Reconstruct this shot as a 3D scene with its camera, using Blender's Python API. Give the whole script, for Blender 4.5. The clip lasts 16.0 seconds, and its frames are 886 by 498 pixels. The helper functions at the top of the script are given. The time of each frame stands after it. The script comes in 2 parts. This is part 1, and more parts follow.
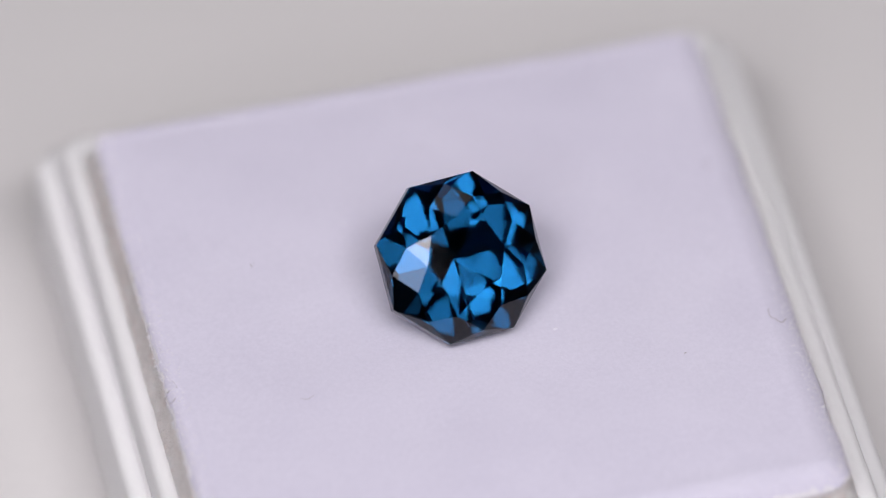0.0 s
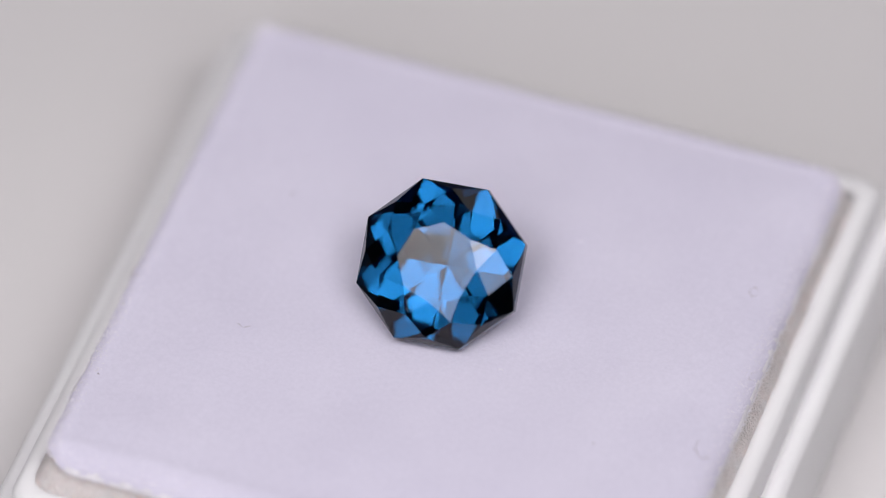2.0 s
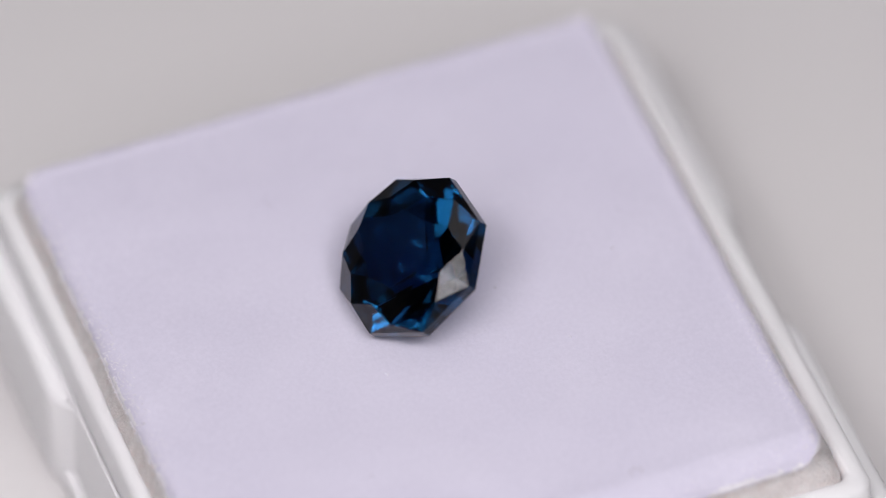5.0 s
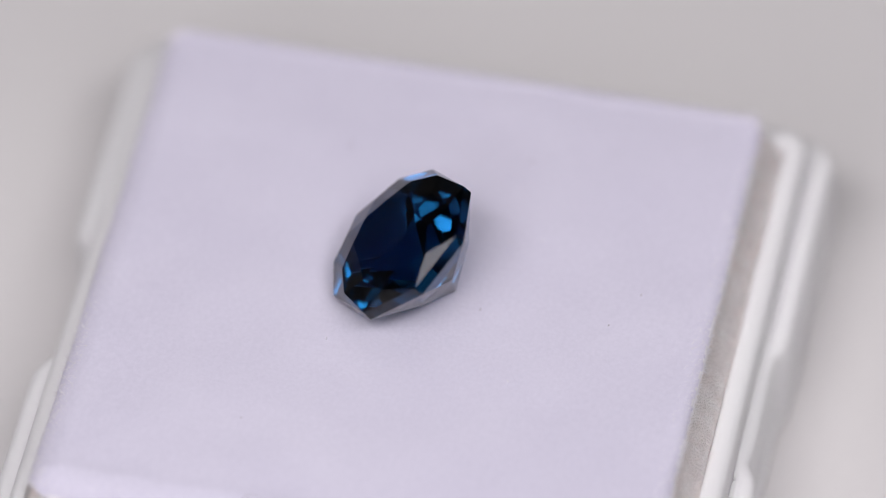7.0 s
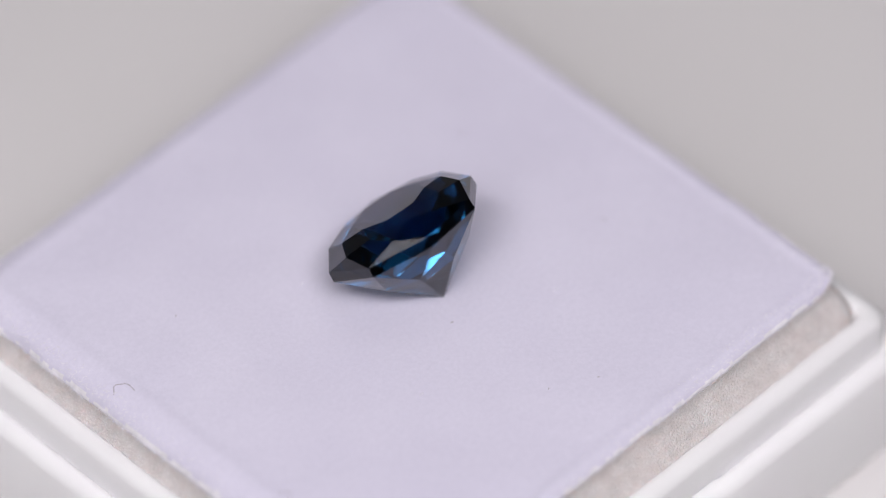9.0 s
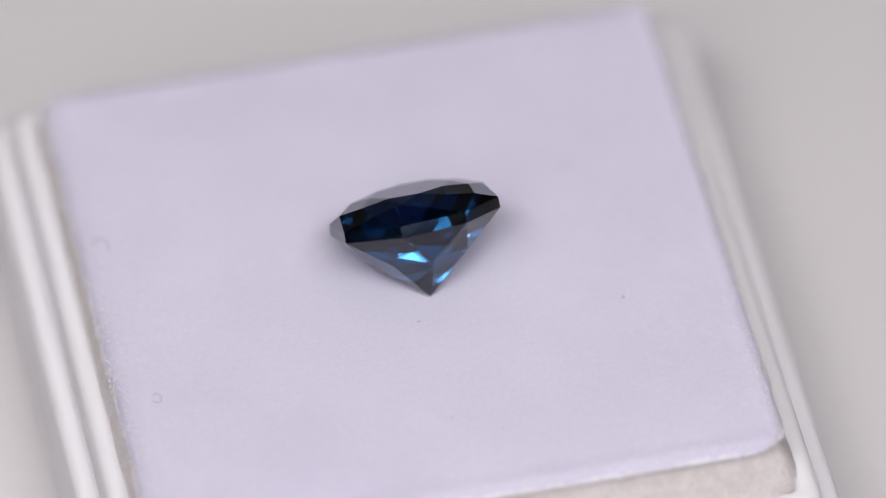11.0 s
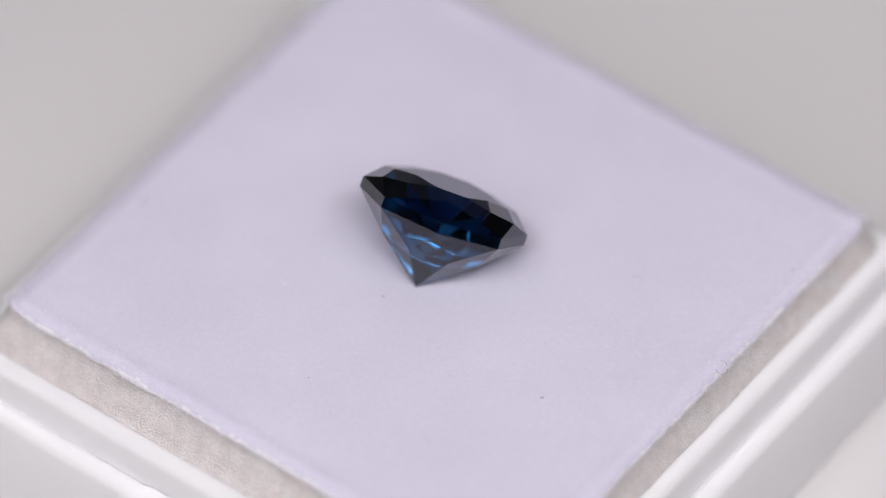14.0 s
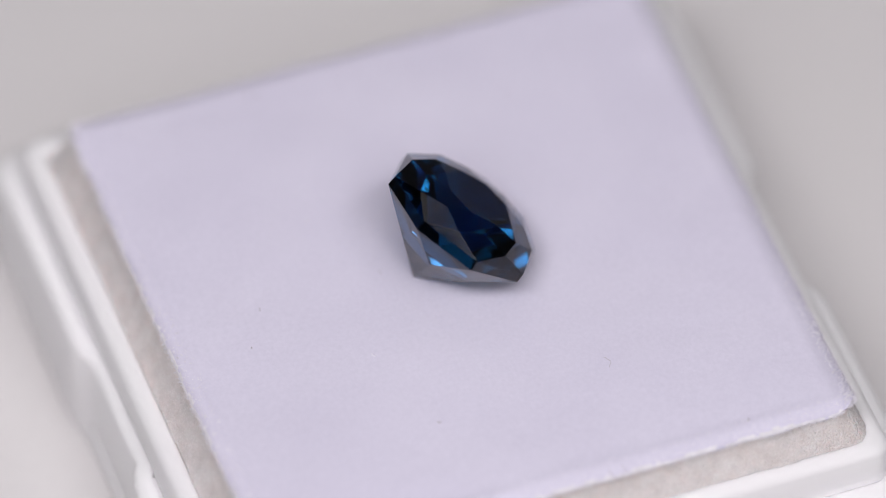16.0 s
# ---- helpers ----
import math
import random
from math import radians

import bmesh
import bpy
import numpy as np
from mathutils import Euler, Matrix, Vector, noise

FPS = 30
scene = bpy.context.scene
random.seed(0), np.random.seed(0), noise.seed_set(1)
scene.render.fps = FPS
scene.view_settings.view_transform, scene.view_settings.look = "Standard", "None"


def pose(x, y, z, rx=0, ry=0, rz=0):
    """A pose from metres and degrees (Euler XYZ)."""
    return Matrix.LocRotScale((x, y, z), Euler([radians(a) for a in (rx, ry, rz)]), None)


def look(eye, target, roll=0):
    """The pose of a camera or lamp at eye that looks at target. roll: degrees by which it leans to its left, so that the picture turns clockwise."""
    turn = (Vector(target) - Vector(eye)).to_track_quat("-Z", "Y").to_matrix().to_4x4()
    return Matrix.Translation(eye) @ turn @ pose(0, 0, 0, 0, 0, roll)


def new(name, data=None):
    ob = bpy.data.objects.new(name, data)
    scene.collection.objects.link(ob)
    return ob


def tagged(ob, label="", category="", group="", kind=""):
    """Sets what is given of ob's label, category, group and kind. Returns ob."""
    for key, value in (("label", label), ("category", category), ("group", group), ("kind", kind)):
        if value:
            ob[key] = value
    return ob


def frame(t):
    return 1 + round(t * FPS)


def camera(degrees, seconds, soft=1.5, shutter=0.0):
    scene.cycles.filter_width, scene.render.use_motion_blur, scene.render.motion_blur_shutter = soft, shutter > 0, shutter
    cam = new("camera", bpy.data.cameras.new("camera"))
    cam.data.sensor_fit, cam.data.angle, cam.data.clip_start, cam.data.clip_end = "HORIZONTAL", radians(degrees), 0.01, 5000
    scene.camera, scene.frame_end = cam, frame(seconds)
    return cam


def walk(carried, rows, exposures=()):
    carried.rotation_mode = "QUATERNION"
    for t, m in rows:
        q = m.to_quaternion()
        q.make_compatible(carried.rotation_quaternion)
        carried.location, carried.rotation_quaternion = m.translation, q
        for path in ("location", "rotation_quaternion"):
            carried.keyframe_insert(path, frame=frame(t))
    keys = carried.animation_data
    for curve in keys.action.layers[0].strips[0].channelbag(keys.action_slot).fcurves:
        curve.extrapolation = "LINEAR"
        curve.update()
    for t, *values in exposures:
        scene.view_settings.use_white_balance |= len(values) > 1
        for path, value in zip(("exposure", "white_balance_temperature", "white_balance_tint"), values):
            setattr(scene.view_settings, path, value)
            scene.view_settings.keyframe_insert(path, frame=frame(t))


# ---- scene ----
# ---------------------------------------------------------------- camera
MM = 0.001
PAD_TOP = 9.3 * MM          # height of the pad's top over the table
DIST, ELEV = 0.359, radians(48.22)
AIM = Vector((0.247 * MM, 1.744 * MM, PAD_TOP))
EYE = AIM + Vector((0, -DIST * math.cos(ELEV), DIST * math.sin(ELEV)))
cam = camera(6.0, 16.0, soft=1.0)
cam.data.dof.use_dof = True
cam.data.dof.focus_distance = DIST - 0.0040
cam.data.dof.aperture_fstop = 15.5
walk(cam, [(0, look(EYE, AIM, -0.085)), (16, look(EYE, AIM, -0.085))], exposures=[(0, 0.24), (16, 0.24)])

# ---------------------------------------------------------------- world and lights
world = bpy.data.worlds.new("dim_studio")
scene.world = world
world.use_nodes = True
world.node_tree.nodes["Background"].inputs[0].default_value = (0.9, 0.93, 1.0, 1)
world.node_tree.nodes["Background"].inputs[1].default_value = 0.18


def softbox_lamp(az, el, dist, width, height, radiance):
    """A diffused studio lamp round the turntable; az 0 is the camera's side, 90 its right."""
    a, e = radians(az), radians(el)
    at = Vector((math.sin(a) * math.cos(e), -math.cos(a) * math.cos(e), math.sin(e))) * dist
    data = bpy.data.lights.new("softbox", "AREA")
    data.shape, data.size, data.size_y = "RECTANGLE", width, height
    data.color = (0.995, 0.957, 0.998)
    data.energy = radiance * math.pi * width * height
    ob = new("softbox_lamp", data)
    ob.matrix_world = look(at, (0, 0, PAD_TOP))
    return ob


softbox_lamp(0, 62.4, 0.34, 0.130, 0.084, 7.9)
softbox_lamp(-38, 58.2, 0.34, 0.124, 0.066, 7.6)
softbox_lamp(38, 58.2, 0.34, 0.124, 0.066, 7.6)
softbox_lamp(-24.0, 41.0, 0.38, 0.126, 0.150, 3.0)
softbox_lamp(23.0, 44.6, 0.38, 0.100, 0.108, 3.0)
# Weak unseen fill from above and behind, added to lighten the pad's far edges.
softbox_lamp(165, 74, 0.38, 0.220, 0.220, 0.5)


# ---------------------------------------------------------------- materials
GEM_IOR = 1.72


def material(name, colour, rough=0.6, spec=0.5):
    m = bpy.data.materials.new(name)
    m.use_nodes = True
    b = m.node_tree.nodes["Principled BSDF"]
    b.inputs["Base Color"].default_value = (*colour, 1)
    b.inputs["Roughness"].default_value = rough
    b.inputs["Specular IOR Level"].default_value = spec
    return m, m.node_tree, b


def node(nt, kind, **settings):
    n = nt.nodes.new(kind)
    for key, value in settings.items():
        n.inputs[key.replace("_", " ")].default_value = value
    return n


def coords(nt):
    return nt.nodes.new("ShaderNodeTexCoord").outputs["Object"]


def noise_tex(nt, scale, detail=4, rough=0.55):
    n = node(nt, "ShaderNodeTexNoise", Scale=scale, Detail=detail, Roughness=rough)
    nt.links.new(coords(nt), n.inputs["Vector"])
    return n.outputs["Fac"]


def ramp(nt, fac, stops):
    r = nt.nodes.new("ShaderNodeValToRGB")
    while len(r.color_ramp.elements) < len(stops):
        r.color_ramp.elements.new(0.5)
    for e, (pos, col) in zip(r.color_ramp.elements, stops):
        e.position, e.color = pos, (*col, 1)
    nt.links.new(fac, r.inputs["Fac"])
    return r.outputs["Color"]


def mixed(nt, a, b, fac, mode="MULTIPLY"):
    m = nt.nodes.new("ShaderNodeMix")
    m.data_type, m.blend_type = "RGBA", mode
    m.inputs["Factor"].default_value = fac
    nt.links.new(a, m.inputs["A"])
    nt.links.new(b, m.inputs["B"])
    return m.outputs["Result"]


def bump(nt, shader, height, strength, distance, after=None):
    b = node(nt, "ShaderNodeBump", Strength=strength, Distance=distance)
    nt.links.new(height, b.inputs["Height"])
    if after:
        nt.links.new(after, b.inputs["Normal"])
    nt.links.new(b.outputs["Normal"], shader.inputs["Normal"])
    return b.outputs["Normal"]


def make_velvet():
    m, nt, b = material("flocked_sheet", (0.8, 0.77, 0.87), 0.95, 0.1)
    big = ramp(nt, noise_tex(nt, 160, 3), [(0.3, (0.775, 0.745, 0.88)), (0.7, (0.82, 0.79, 0.92))])
    fine = ramp(nt, noise_tex(nt, 5200, 5, 0.7), [(0.25, (0.9, 0.9, 0.91)), (0.75, (1, 1, 1))])
    nt.links.new(mixed(nt, big, fine, 1.0), b.inputs["Base Color"])
    n1 = bump(nt, b, noise_tex(nt, 900, 4), 0.35, 0.00006)
    bump(nt, b, noise_tex(nt, 6500, 4, 0.7), 0.5, 0.00003, n1)
    b.inputs["Sheen Weight"].default_value = 0.25
    b.inputs["Sheen Roughness"].default_value = 0.5
    return m


def make_foam():
    m, nt, b = material("white_foam", (0.78, 0.74, 0.73), 0.9, 0.25)
    v = node(nt, "ShaderNodeTexVoronoi", Scale=10500)
    nt.links.new(coords(nt), v.inputs["Vector"])
    cells = ramp(nt, v.outputs["Distance"], [(0.1, (1.0, 0.955, 0.94)), (0.55, (0.90, 0.85, 0.835))])
    patch = ramp(nt, noise_tex(nt, 1500, 4), [(0.3, (0.86, 0.85, 0.84)), (0.7, (1, 1, 1))])
    nt.links.new(mixed(nt, cells, patch, 1.0), b.inputs["Base Color"])
    n1 = bump(nt, b, v.outputs["Distance"], 0.9, 0.00009)
    bump(nt, b, noise_tex(nt, 6500, 5, 0.75), 0.5, 0.00006, n1)
    b.inputs["Roughness"].default_value = 0.6
    b.inputs["Subsurface Weight"].default_value = 0.7
    b.inputs["Subsurface Radius"].default_value = (0.0022, 0.0019, 0.0018)
    return m


def make_plastic():
    m, nt, b = material("white_plastic", (0.85, 0.845, 0.85), 0.32, 0.45)
    tint = ramp(nt, noise_tex(nt, 120, 3), [(0.3, (0.91, 0.90, 0.91)), (0.7, (0.94, 0.93, 0.94))])
    nt.links.new(tint, b.inputs["Base Color"])
    rough = ramp(nt, noise_tex(nt, 900, 4), [(0.3, (0.52, 0.52, 0.52)), (0.7, (0.66, 0.66, 0.66))])
    nt.links.new(rough, b.inputs["Roughness"])
    bump(nt, b, noise_tex(nt, 700, 3), 0.12, 0.00005)
    b.inputs["Subsurface Weight"].default_value = 0.9
    b.inputs["Subsurface Radius"].default_value = (0.005, 0.005, 0.005)
    return m


def make_table():
    m, nt, b = material("matte_table", (0.6, 0.585, 0.58), 0.7, 0.3)
    tone = ramp(nt, noise_tex(nt, 14, 3), [(0.3, (0.74, 0.722, 0.716)), (0.7, (0.785, 0.764, 0.758))])
    grain = ramp(nt, noise_tex(nt, 1800, 4), [(0.3, (0.975, 0.975, 0.975)), (0.7, (1, 1, 1))])
    nt.links.new(mixed(nt, tone, grain, 1.0), b.inputs["Base Color"])
    bump(nt, b, noise_tex(nt, 600, 4), 0.1, 0.00005)
    return m


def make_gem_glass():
    """A deep blue stone, tinted paler towards the point in place of light absorbed along its path."""
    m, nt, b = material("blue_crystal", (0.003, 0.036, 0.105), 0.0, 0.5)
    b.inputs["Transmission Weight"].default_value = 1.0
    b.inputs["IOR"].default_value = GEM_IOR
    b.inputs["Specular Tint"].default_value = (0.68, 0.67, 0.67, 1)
    # Crown and point tints differ only to imitate absorption on folded light paths.
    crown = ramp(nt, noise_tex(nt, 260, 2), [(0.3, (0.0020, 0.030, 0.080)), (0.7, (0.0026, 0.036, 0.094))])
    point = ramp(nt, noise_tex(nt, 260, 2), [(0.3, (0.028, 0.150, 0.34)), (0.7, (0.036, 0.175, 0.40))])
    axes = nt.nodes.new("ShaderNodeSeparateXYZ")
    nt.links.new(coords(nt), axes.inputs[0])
    absorb_mix = node(nt, "ShaderNodeMapRange", From_Min=-0.0009, From_Max=-0.0004)
    nt.links.new(axes.outputs["Z"], absorb_mix.inputs["Value"])
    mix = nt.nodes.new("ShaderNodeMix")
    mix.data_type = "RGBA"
    nt.links.new(absorb_mix.outputs["Result"], mix.inputs["Factor"])
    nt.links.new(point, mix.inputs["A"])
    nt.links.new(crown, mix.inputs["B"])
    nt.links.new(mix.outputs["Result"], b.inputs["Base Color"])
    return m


def make_plain(name, colour, rough, grain_scale):
    m, nt, b = material(name, colour, rough, 0.3)
    c = colour
    tone = ramp(nt, noise_tex(nt, grain_scale, 3), [(0.3, tuple(0.9 * v for v in c)), (0.7, tuple(min(1, 1.1 * v) for v in c))])
    nt.links.new(tone, b.inputs["Base Color"])
    return m


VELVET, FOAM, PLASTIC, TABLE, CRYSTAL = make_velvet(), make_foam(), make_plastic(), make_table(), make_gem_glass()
FRAYED = make_plain("frayed_flock", (0.885, 0.865, 0.91), 0.95, 2500)
# Grey of the added enclosure, tuned for its bounce and reflections.
WALL = make_plain("enclosure_grey", (0.2, 0.2, 0.207), 0.9, 12)
LINT_DARK = make_plain("grey_lint", (0.36, 0.32, 0.34), 0.9, 3000)
LINT_PALE = make_plain("pale_lint", (0.86, 0.84, 0.92), 0.9, 3000)


# ---------------------------------------------------------------- helpers
def part(name, bm, mat, parent=None, label="", smooth=None):
    me = bpy.data.meshes.new(name)
    bmesh.ops.recalc_face_normals(bm, faces=bm.faces)
    if smooth is not None:
        for f in bm.faces:
            f.smooth = True
        for e in bm.edges:
            if len(e.link_faces) == 2 and e.calc_face_angle() > radians(smooth):
                e.smooth = False
    bm.to_mesh(me)
    bm.free()
    me.materials.append(mat)
    ob = new(name, me)
    if parent:
        ob.parent = parent
    return tagged(ob, label)


def smoothstep(a, b, x):
    t = min(1, max(0, (x - a) / (b - a)))
    return t * t * (3 - 2 * t)


def square_loop(hx, hy, r, n_side=48, n_arc=8):
    """Points of a rounded rectangle, counter-clockwise."""
    pts = []
    corners = [(hx - r, hy - r, 0), (-hx + r, hy - r, 90), (-hx + r, -hy + r, 180), (hx - r, -hy + r, 270)]
    for k, (cx, cy, a0) in enumerate(corners):
        for i in range(n_arc + 1):
            a = radians(a0 + 90 * i / n_arc)
            pts.append((cx + r * math.cos(a), cy + r * math.sin(a)))
        nx, ny, na = corners[(k + 1) % 4]
        end = (nx + r * math.cos(radians(na)), ny + r * math.sin(radians(na)))
        start = pts[-1]
        for i in range(1, n_side):
            s = i / n_side
            pts.append((start[0] + (end[0] - start[0]) * s, start[1] + (end[1] - start[1]) * s))
    return pts


# ---------------------------------------------------------------- structure
def build_room():
    # The unseen round edge is added, sized so the stone mirrors dark beyond it.
    bm = bmesh.new()
    loops = []
    for r, z in ((0.004, 0), (0.02, 0), (0.04, 0), (0.0535, 0), (0.0547, -0.0004), (0.055, -0.0012), (0.055, -0.0138), (0.0542, -0.015), (0.002, -0.015)):
        loops.append([bm.verts.new((r * math.cos(a), r * math.sin(a), z)) for a in (2 * math.pi * k / 96 for k in range(96))])
    for a, b in zip(loops, loops[1:]):
        for k in range(96):
            bm.faces.new((a[k], a[(k + 1) % 96], b[(k + 1) % 96], b[k]))
    bm.faces.new(loops[0])
    bm.faces.new(loops[-1])
    top = part("table", bm, TABLE, None, "", 30)
    tagged(top, "matte light grey table under the box, added round edge out of view", "table", kind="structure")

    def slab(name, lo, hi, label):
        b2 = bmesh.new()
        bmesh.ops.create_cube(b2, size=1)
        for v in b2.verts:
            v.co = [lo[k] + (v.co[k] + 0.5) * (hi[k] - lo[k]) for k in range(3)]
        tagged(part(name, b2, WALL), label, "wall", kind="structure")
    # Unseen enclosure, added to set what the stone mirrors and the fill light.
    unseen_wall = "added plain dark grey wall, out of view"
    slab("wall_north", (-0.56, 0.52, -0.015), (0.56, 0.56, 0.78), unseen_wall)
    slab("wall_south", (-0.56, -0.56, -0.015), (0.56, -0.52, 0.78), unseen_wall)
    slab("wall_east", (0.52, -0.52, -0.015), (0.56, 0.52, 0.78), unseen_wall)
    slab("wall_west", (-0.56, -0.52, -0.015), (-0.52, 0.52, 0.78), unseen_wall)
    slab("floor", (-0.56, -0.56, -0.055), (0.56, 0.56, -0.015), "added plain dark grey floor, out of view, under the table")
    slab("ceiling", (-0.56, -0.56, 0.78), (0.56, 0.56, 0.82), "added plain dark grey ceiling, out of view")


build_room()

# ---------------------------------------------------------------- the box
PAD_C = Vector((1.003 * MM, -1.309 * MM))
BOX_C = PAD_C + Vector((0.0 * MM, 0.42 * MM))
INNER = (13.66, 13.62)        # inner half sizes of the rim, mm


def sweep(bm, profile, r0, shape=None):
    """Sweeps a profile of (outward, height) in mm round the box."""
    loops = []
    for u, z in profile:
        loop = []
        for x, y in square_loop(INNER[0] + u, INNER[1] + u, r0 + 0.4 * u):
            dz, du = shape(u, x, y) if shape else (0, 0)
            loop.append(bm.verts.new((x * MM, (y - math.copysign(du, y) if abs(y) > INNER[1] - 0.1 else y) * MM, (z + dz) * MM)))
        loops.append(loop)
    for a, b in zip(loops, loops[1:]):
        m = len(a)
        for i in range(m):
            bm.faces.new((a[i], a[(i + 1) % m], b[(i + 1) % m], b[i]))
    return loops


def latch_notch(u, x, y):
    """The middle of two sides of the outer ledge is cut back for the lid's latches."""
    if abs(y) < INNER[1] + 0.9:
        return 0, 0
    k = 1 - smoothstep(3.3, 3.75, abs(x))
    if y > 0:
        return -0.1 * k, -0.45 * k * smoothstep(1.0, 1.15, u)
    return 0, 0.75 * k * smoothstep(1.2, 1.9, u)


def build_box():
    box = new("gem_box")
    tagged(box, "square white plastic gem display box with stepped rim, open", "box")
    z1, z2, floor_z = -2.2, -3.85, -8.1
    bm = bmesh.new()
    sweep(bm, [(0.0, floor_z), (0.0, z1 - 0.3), (0.06, z1 - 0.12), (0.2, z1 - 0.02), (0.4, z1), (0.65, z1 - 0.03),
               (0.86, z1 - 0.14), (0.96, z1 - 0.36), (0.99, z2 - 0.32), (0.99, floor_z)], 0.5)
    part("inner_rim", bm, PLASTIC, box, "raised inner rim of white plastic", 40)
    bm = bmesh.new()
    loops = sweep(bm, [(0.993, z2 - 0.24), (1.08, z2 - 0.2), (1.15, z2 - 0.1), (1.28, z2 - 0.02), (1.45, z2), (1.6, z2), (1.75, z2 - 0.04),
                       (1.93, z2 - 0.14), (2.03, z2 - 0.36), (2.08, -9.0), (2.03, -9.22), (1.85, -9.3)], 0.5, latch_notch)
    part("outer_wall", bm, PLASTIC, box, "stepped outer wall with latch notches", 40)
    bm = bmesh.new()
    lo = sweep(bm, [(1.75, -9.3), (1.75, floor_z), (0.0, floor_z)], 0.5)
    bm.faces.new(lo[0])
    bm.faces.new(lo[-1])
    part("bottom", bm, PLASTIC, box, "flat box bottom")
    return box


gem_box = build_box()

# ---------------------------------------------------------------- the pad
HX, HY, CORNER = 13.45, 13.2, 1.25
ROUND = {"x+": 1.25, "x-": 0.5, "y+": 0.45, "y-": 1.1}     # how far each edge is rolled over, mm


def pad_height(x, y):
    """Height in mm of the pad's top over its middle, at x, y mm from the pad's centre."""
    z = -0.22 * max(abs(x) / HX, abs(y) / HY) ** 5
    for d, r in ((HX - x, ROUND["x+"]), (HX + x, ROUND["x-"]), (HY - y, ROUND["y+"]), (HY + y, ROUND["y-"])):
        if d < r:
            k = 1 - max(d, 0) / r
            z -= 0.75 * r * (1 - math.sqrt(max(0, 1 - 0.98 * k * k)))
        big = smoothstep(0.6, 1.1, r)
        z += (0.05 - 0.02 * big) * math.exp(-((d - r - 0.05) / 0.3) ** 2)
    rough = 0.05 * noise.noise((x * 0.35, y * 0.35, 1.7)) + 0.02 * noise.noise((x * 1.3, y * 1.3, 5.2))
    bed = math.exp(-(x * x + y * y) / 16.0)       # pressed smooth under the stone
    z += rough * (1 - bed) - 0.01 * bed
    return z


def rounded(u, v):
    """Maps the unit square onto the pad's outline, with rounded corners."""
    x, y = u * HX, v * HY
    cx, cy = HX - CORNER, HY - CORNER
    if abs(x) > cx and abs(y) > cy:
        ex, ey = abs(x) - cx, abs(y) - cy
        m, l = max(ex, ey), math.hypot(ex, ey)
        ex, ey = ex * m / l, ey * m / l
        x, y = math.copysign(cx + ex, x), math.copysign(cy + ey, y)
    return x, y


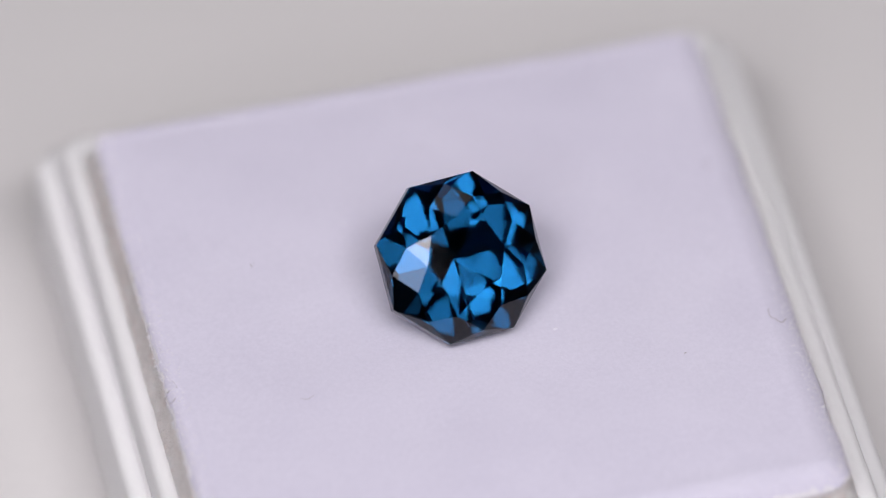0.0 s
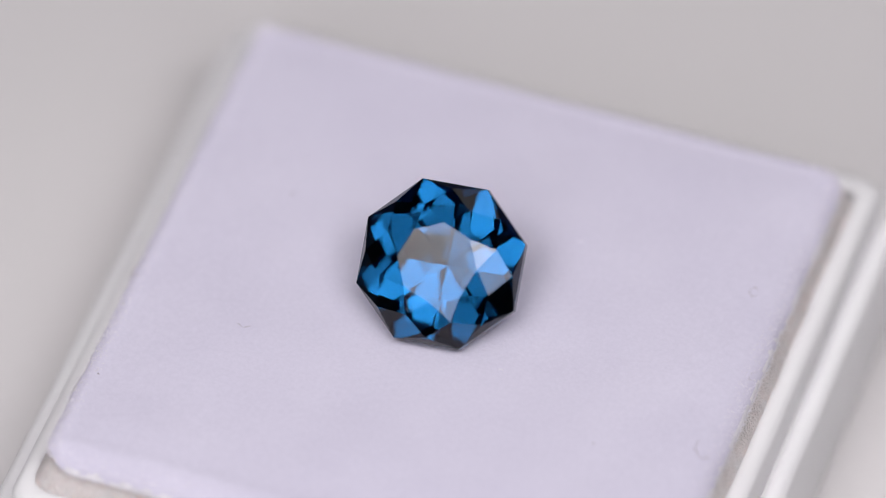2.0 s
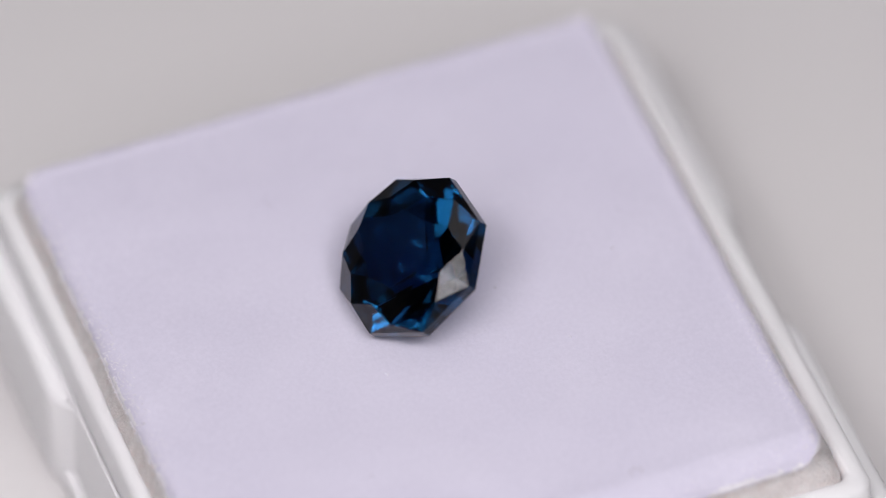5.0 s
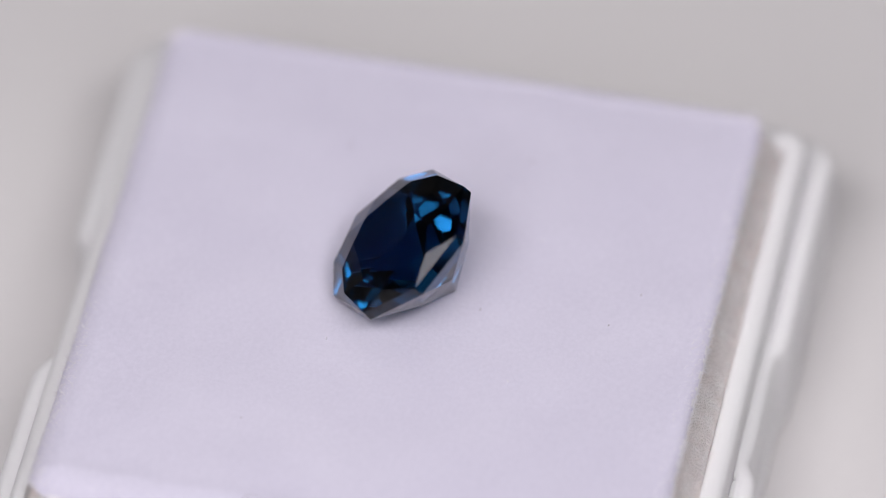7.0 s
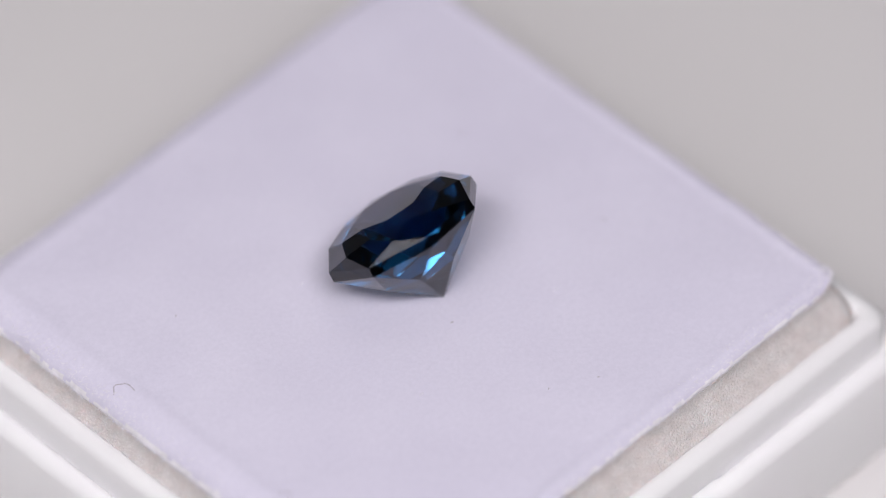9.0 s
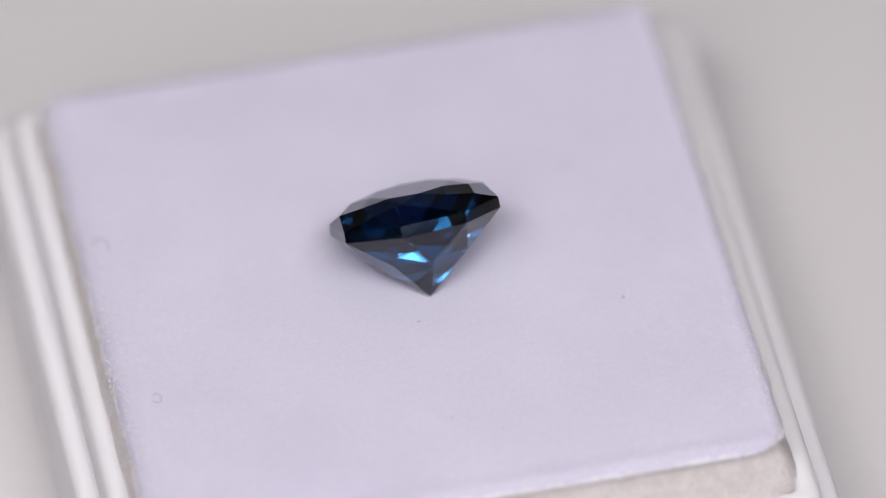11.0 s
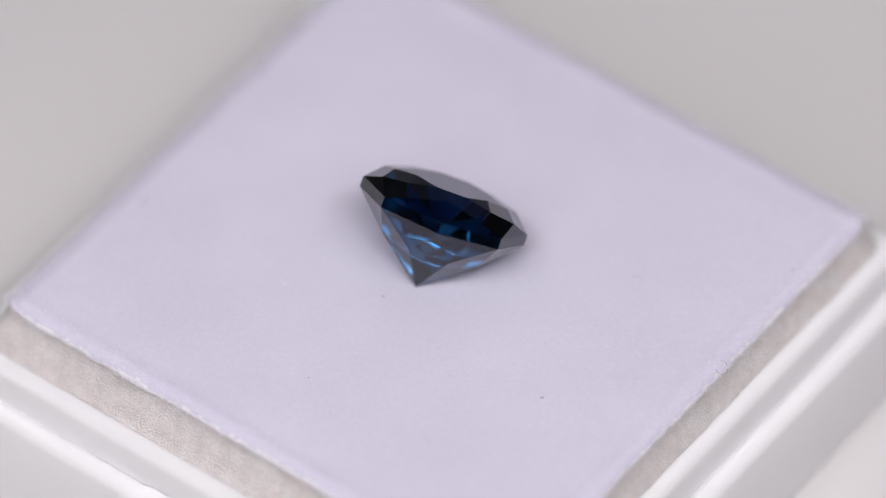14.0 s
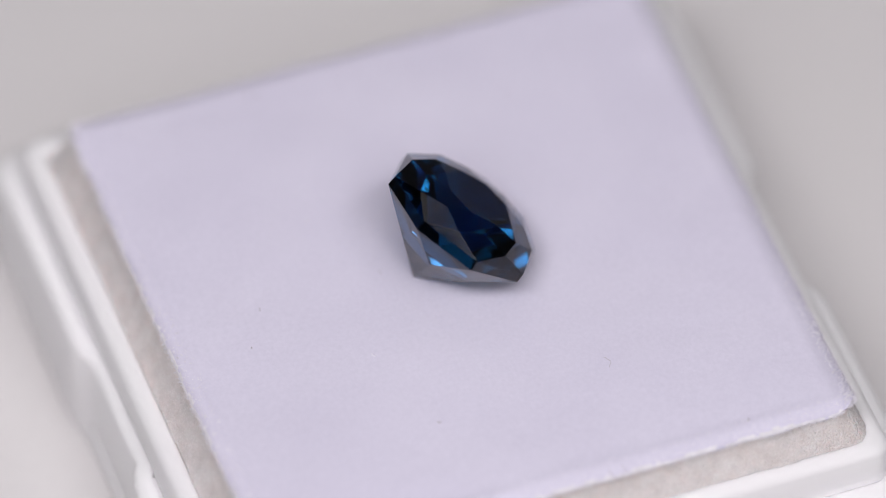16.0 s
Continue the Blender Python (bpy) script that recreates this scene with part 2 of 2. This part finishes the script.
def build_pad():
    pad = new("foam_pad")
    tagged(pad, "square foam pad with pale lavender flocked top, set in the box", "pad")
    n = 150
    bm = bmesh.new()
    ticks = [math.copysign(1 - (1 - abs(t)) ** 1.35, t) for t in (2 * i / n - 1 for i in range(n + 1))]
    grid = []
    for u in ticks:
        row = []
        for v in ticks:
            x, y = rounded(u, v)
            edge = smoothstep(0.97, 1.0, max(abs(u), abs(v)))
            j = 0.10 * edge * noise.noise((x * 0.6, y * 0.6, 9.1)) + 0.035 * edge * noise.noise((x * 4, y * 4, 3.3))
            row.append(bm.verts.new(((x + j * math.copysign(1, x)) * MM, (y + j * math.copysign(1, y)) * MM, pad_height(x, y) * MM)))
        grid.append(row)
    for i in range(n):
        for j in range(n):
            bm.faces.new((grid[i][j], grid[i + 1][j], grid[i + 1][j + 1], grid[i][j + 1]))
    rim = [grid[i][0] for i in range(n)] + [grid[n][j] for j in range(n)] + [grid[i][n] for i in range(n, 0, -1)] + [grid[0][j] for j in range(n, 0, -1)]
    edge_pts = [v.co.copy() for v in rim]
    low = [bm.verts.new((v.co.x * 0.997, v.co.y * 0.997, v.co.z - 0.12 * MM)) for v in rim]
    m = len(rim)
    for i in range(m):
        bm.faces.new((rim[i], low[i], low[(i + 1) % m], rim[(i + 1) % m]))
    for f in bm.faces:
        c = f.calc_center_median() / MM
        d = min(HX - abs(c.x), HY - abs(c.y)) + 0.09 * noise.noise((c.x * 2.7, c.y * 2.7, 4.4))
        if d < 0.07:
            f.material_index = 1
    sheet = part("flocked_top", bm, VELVET, pad, "pale lavender flocked sheet, edges rolled over", 60)
    sheet.data.materials.append(FRAYED)
    bm = bmesh.new()
    fine = []
    for i in range(m):
        a, b = edge_pts[i], edge_pts[(i + 1) % m]
        for s in range(3):
            fine.append(a.lerp(b, s / 3))
    rows = 40
    loops = []
    for k in range(rows + 1):
        f = k / rows
        loop = []
        for q in fine:
            z = (q.z - 0.1 * MM) * (1 - f) + (-8.05 * MM) * f
            w = 0.012 * noise.noise((q.x * 2600, q.y * 2600, z * 2600)) + 0.022 * noise.noise((q.x * 6000, q.y * 6000, z * 6000))
            s = 0.99 + 0.052 * smoothstep(0.0, 0.3, f) + w / 13
            bulge = 0.32 * MM * smoothstep(0.05, 0.3, f) * smoothstep(0.8, 1.0, q.y / (HY * MM))
            loop.append(bm.verts.new((q.x * s, q.y * s + bulge, z)))
        loops.append(loop)
    m = len(fine)
    for a, b in zip(loops, loops[1:]):
        for i in range(m):
            bm.faces.new((a[i], b[i], b[(i + 1) % m], a[(i + 1) % m]))
    bm.faces.new(loops[-1])
    fuzz = bmesh.new()
    rng = random.Random(7)
    for _ in range(12000):
        i = rng.randrange(len(edge_pts))
        q = edge_pts[i].lerp(edge_pts[(i + 1) % len(edge_pts)], rng.random())
        inset = 0.8 * rng.random() ** 2.4
        px = math.copysign(max(abs(q.x) / MM - inset, 0), q.x)
        py = math.copysign(max(abs(q.y) / MM - inset, 0), q.y)
        if HX - abs(px) > inset + 0.3:
            px = q.x / MM
        if HY - abs(py) > inset + 0.3:
            py = q.y / MM
        q = Vector((px * MM * 0.999, py * MM * 0.999, (pad_height(px, py) - 0.02 if inset > 0.15 else q.z / MM + rng.uniform(-0.1, 0.05)) * MM))
        out = Vector((q.x if abs(q.x) / HX > abs(q.y) / HY else 0, q.y if abs(q.y) / HY >= abs(q.x) / HX else 0, 0)).normalized()
        d = (out + Vector((rng.uniform(-1, 1), rng.uniform(-1, 1), rng.uniform(-0.1, 1.0)))).normalized() * rng.uniform(0.06, 0.24) * MM
        s = d.cross(Vector((rng.uniform(-1, 1), rng.uniform(-1, 1), 1))).normalized() * 0.009 * MM
        b, e = d.cross(s).normalized() * 0.009 * MM, d.cross(s).normalized() * rng.uniform(-0.08, 0.08) * MM
        mid = q + d * 0.5 + e
        ring1 = [fuzz.verts.new(q + v) for v in (s, b - s, -b)]
        ring2 = [fuzz.verts.new(mid + v) for v in (s, b - s, -b)]
        tip = fuzz.verts.new(q + d)
        for k in range(3):
            fuzz.faces.new((ring1[k], ring1[(k + 1) % 3], ring2[(k + 1) % 3], ring2[k]))
            fuzz.faces.new((ring2[k], ring2[(k + 1) % 3], tip))
    tagged(part("edge_fuzz", fuzz, FRAYED, pad, "fine pale fuzz along the cut edge"), kind="stuff")
    part("foam_core", bm, FOAM, pad, "porous off-white foam side", 60)
    return pad


foam_pad = build_pad()

# ---------------------------------------------------------------- the gem
R = 3.69
GEM_C = Vector((0.687, -1.400, 2.743)) * MM + Vector((0, 0, PAD_TOP))
GEM_N = Vector((0.0569, -0.6396, 0.7666)).normalized()
GEM_X = Vector((-0.4544, 0.6671, 0.5903))


def build_gem():
    """A brilliant-like octagon: table, stars, kites, halves and steep break facets over the girdle; mains and lower halves under it."""
    gem = new("gemstone")
    tagged(gem, "octagonal faceted deep blue gemstone lying tilted on the pad", "gemstone")

    def ring(r, phase, h):
        return [Vector((r * R * math.cos(radians(45 * (k + phase))), r * R * math.sin(radians(45 * (k + phase))), h)) for k in range(8)]
    table, star, mid = ring(0.465, 0.5, 1.13), ring(0.69, 0, 0.938), ring(0.86, 0.5, 0.69)
    up, lowr, pav, cul = ring(0.997, 0, 0.18), ring(1.002, 0, -0.28), ring(0.62, 0.5, -1.689), Vector((0, 0, -3.57))

    def facets(name, faces, mat, label):
        bm = bmesh.new()
        made = {}
        for f in faces:
            f = list(f)
            out = (f[1] - f[0]).cross(f[2] - f[0])
            if out.dot(sum(f, Vector()) / len(f) + Vector((0, 0, 1))) < 0:
                f.reverse()
            for q in f:
                if q.to_tuple(6) not in made:
                    made[q.to_tuple(6)] = bm.verts.new(q * MM)
            bm.faces.new([made[q.to_tuple(6)] for q in f])
        me = bpy.data.meshes.new(name)
        bm.to_mesh(me)
        bm.free()
        me.materials.append(mat)
        ob = new(name, me)
        ob.parent = gem
        tagged(ob, label)
    crown, girdle, pavilion = [], [], []
    for k in range(8):
        l, n = (k - 1) % 8, (k + 1) % 8
        crown += [(table[l], star[k], table[k]), (table[k], star[k], mid[k], star[n]), (star[k], up[k], mid[k]), (star[k], mid[l], up[k]), (up[k], up[n], mid[k])]
        girdle += [(up[k], lowr[k], lowr[n], up[n])]
        pavilion += [(lowr[k], pav[k], lowr[n]), (lowr[k], pav[l], cul, pav[k])]
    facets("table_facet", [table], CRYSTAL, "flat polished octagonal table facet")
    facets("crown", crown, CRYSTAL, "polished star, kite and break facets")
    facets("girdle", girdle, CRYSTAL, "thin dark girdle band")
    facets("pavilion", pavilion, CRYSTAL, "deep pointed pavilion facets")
    return gem


gemstone = build_gem()
gy = GEM_N.cross(GEM_X).normalized()
gx = gy.cross(GEM_N).normalized()
GEM_POSE = Matrix.Translation(GEM_C) @ Matrix((gx, gy, GEM_N)).transposed().to_4x4()

# ---------------------------------------------------------------- lint
MOVING = [(gem_box, Matrix.Translation((*BOX_C, PAD_TOP))), (foam_pad, Matrix.Translation((*PAD_C, PAD_TOP))), (gemstone, GEM_POSE)]


def tube(points, radius, sides=6):
    bm = bmesh.new()
    rings = []
    for i, q in enumerate(points):
        d = (points[min(i + 1, len(points) - 1)] - points[max(i - 1, 0)]).normalized()
        s = d.cross(Vector((0, 0, 1))).normalized()
        u = s.cross(d)
        r = radius * (0.55 if i in (0, len(points) - 1) else 1)
        rings.append([bm.verts.new((q + (s * math.cos(a) + u * math.sin(a)) * r) * MM) for a in (2 * math.pi * k / sides for k in range(sides))])
    for a, b in zip(rings, rings[1:]):
        for k in range(sides):
            bm.faces.new((a[k], a[(k + 1) % sides], b[(k + 1) % sides], b[k]))
    bm.faces.new(rings[0])
    bm.faces.new(rings[-1])
    return bm


def lint(x, y, shape, radius, mat, label):
    """A curled fibre lying on the pad at x, y mm of the turntable; shape: radius, start, sweep, stretch."""
    r, a0, sweep_deg, stretch = shape
    ox, oy = x - PAD_C.x / MM, y - PAD_C.y / MM
    base = pad_height(ox, oy)
    pts = []
    for i in range(13):
        a = radians(a0 + sweep_deg * i / 12)
        px, py = r * math.cos(a) * stretch, r * math.sin(a) + 0.12 * r * math.sin(5 * a)
        pts.append(Vector((px, py, pad_height(ox + px, oy + py) - base + radius * (0.7 + 1.2 * (i % 4 == 2)))))
    ob = part("lint_fibre", tube(pts, radius), mat)
    tagged(ob, label, "lint", group="lint on the pad")
    MOVING.append((ob, Matrix.Translation((x * MM, y * MM, PAD_TOP + base * MM))))


DARK, PALE = "short dark grey lint fibre on the flocked pad", "tiny pale lint tuft on the flocked pad"
lint(12.85, 3.88, (0.26, 20, 290, 0.75), 0.011, LINT_DARK, DARK)
lint(13.6, -5.0, (0.5, 150, 170, 0.8), 0.014, LINT_DARK, "curled grey hair at the rolled pad edge")
lint(-6.82, -4.99, (0.25, 200, 150, 1.2), 0.009, LINT_DARK, DARK)
lint(-12.3, -3.5, (0.3, 60, 260, 0.8), 0.013, LINT_DARK, DARK)
lint(-11.69, -9.62, (0.05, 0, 150, 1.0), 0.018, LINT_DARK, DARK)
lint(-0.91, 8.6, (0.04, 0, 150, 1.0), 0.016, LINT_DARK, DARK)
lint(9.19, -6.45, (0.04, 30, 150, 1.0), 0.014, LINT_DARK, DARK)
lint(-7.4, 2.6, (0.07, 80, 150, 1.4), 0.018, LINT_DARK, DARK)
lint(0.99, 7.56, (0.05, 0, 120, 1.0), 0.018, LINT_DARK, DARK)
lint(1.23, 2.09, (0.06, 0, 120, 1.6), 0.015, LINT_DARK, DARK)
lint(4.21, -3.92, (0.06, 0, 200, 1.2), 0.026, LINT_PALE, PALE)
lint(-3.05, 3.94, (0.07, 40, 200, 1.5), 0.026, LINT_PALE, PALE)
lint(5.02, 4.02, (0.06, 0, 200, 1.3), 0.026, LINT_PALE, PALE)


# ---------------------------------------------------------------- what moves
def motions():
    """The turntable carries box, pad, gem and lint round the z axis at an even pace."""
    for ob, base in MOVING:
        rows = []
        for i in range(33):
            t = 0.5 * i
            rows.append((t, Matrix.Rotation(radians(13.374 - 16.464 * t), 4, "Z") @ base))
        walk(ob, rows)


motions()
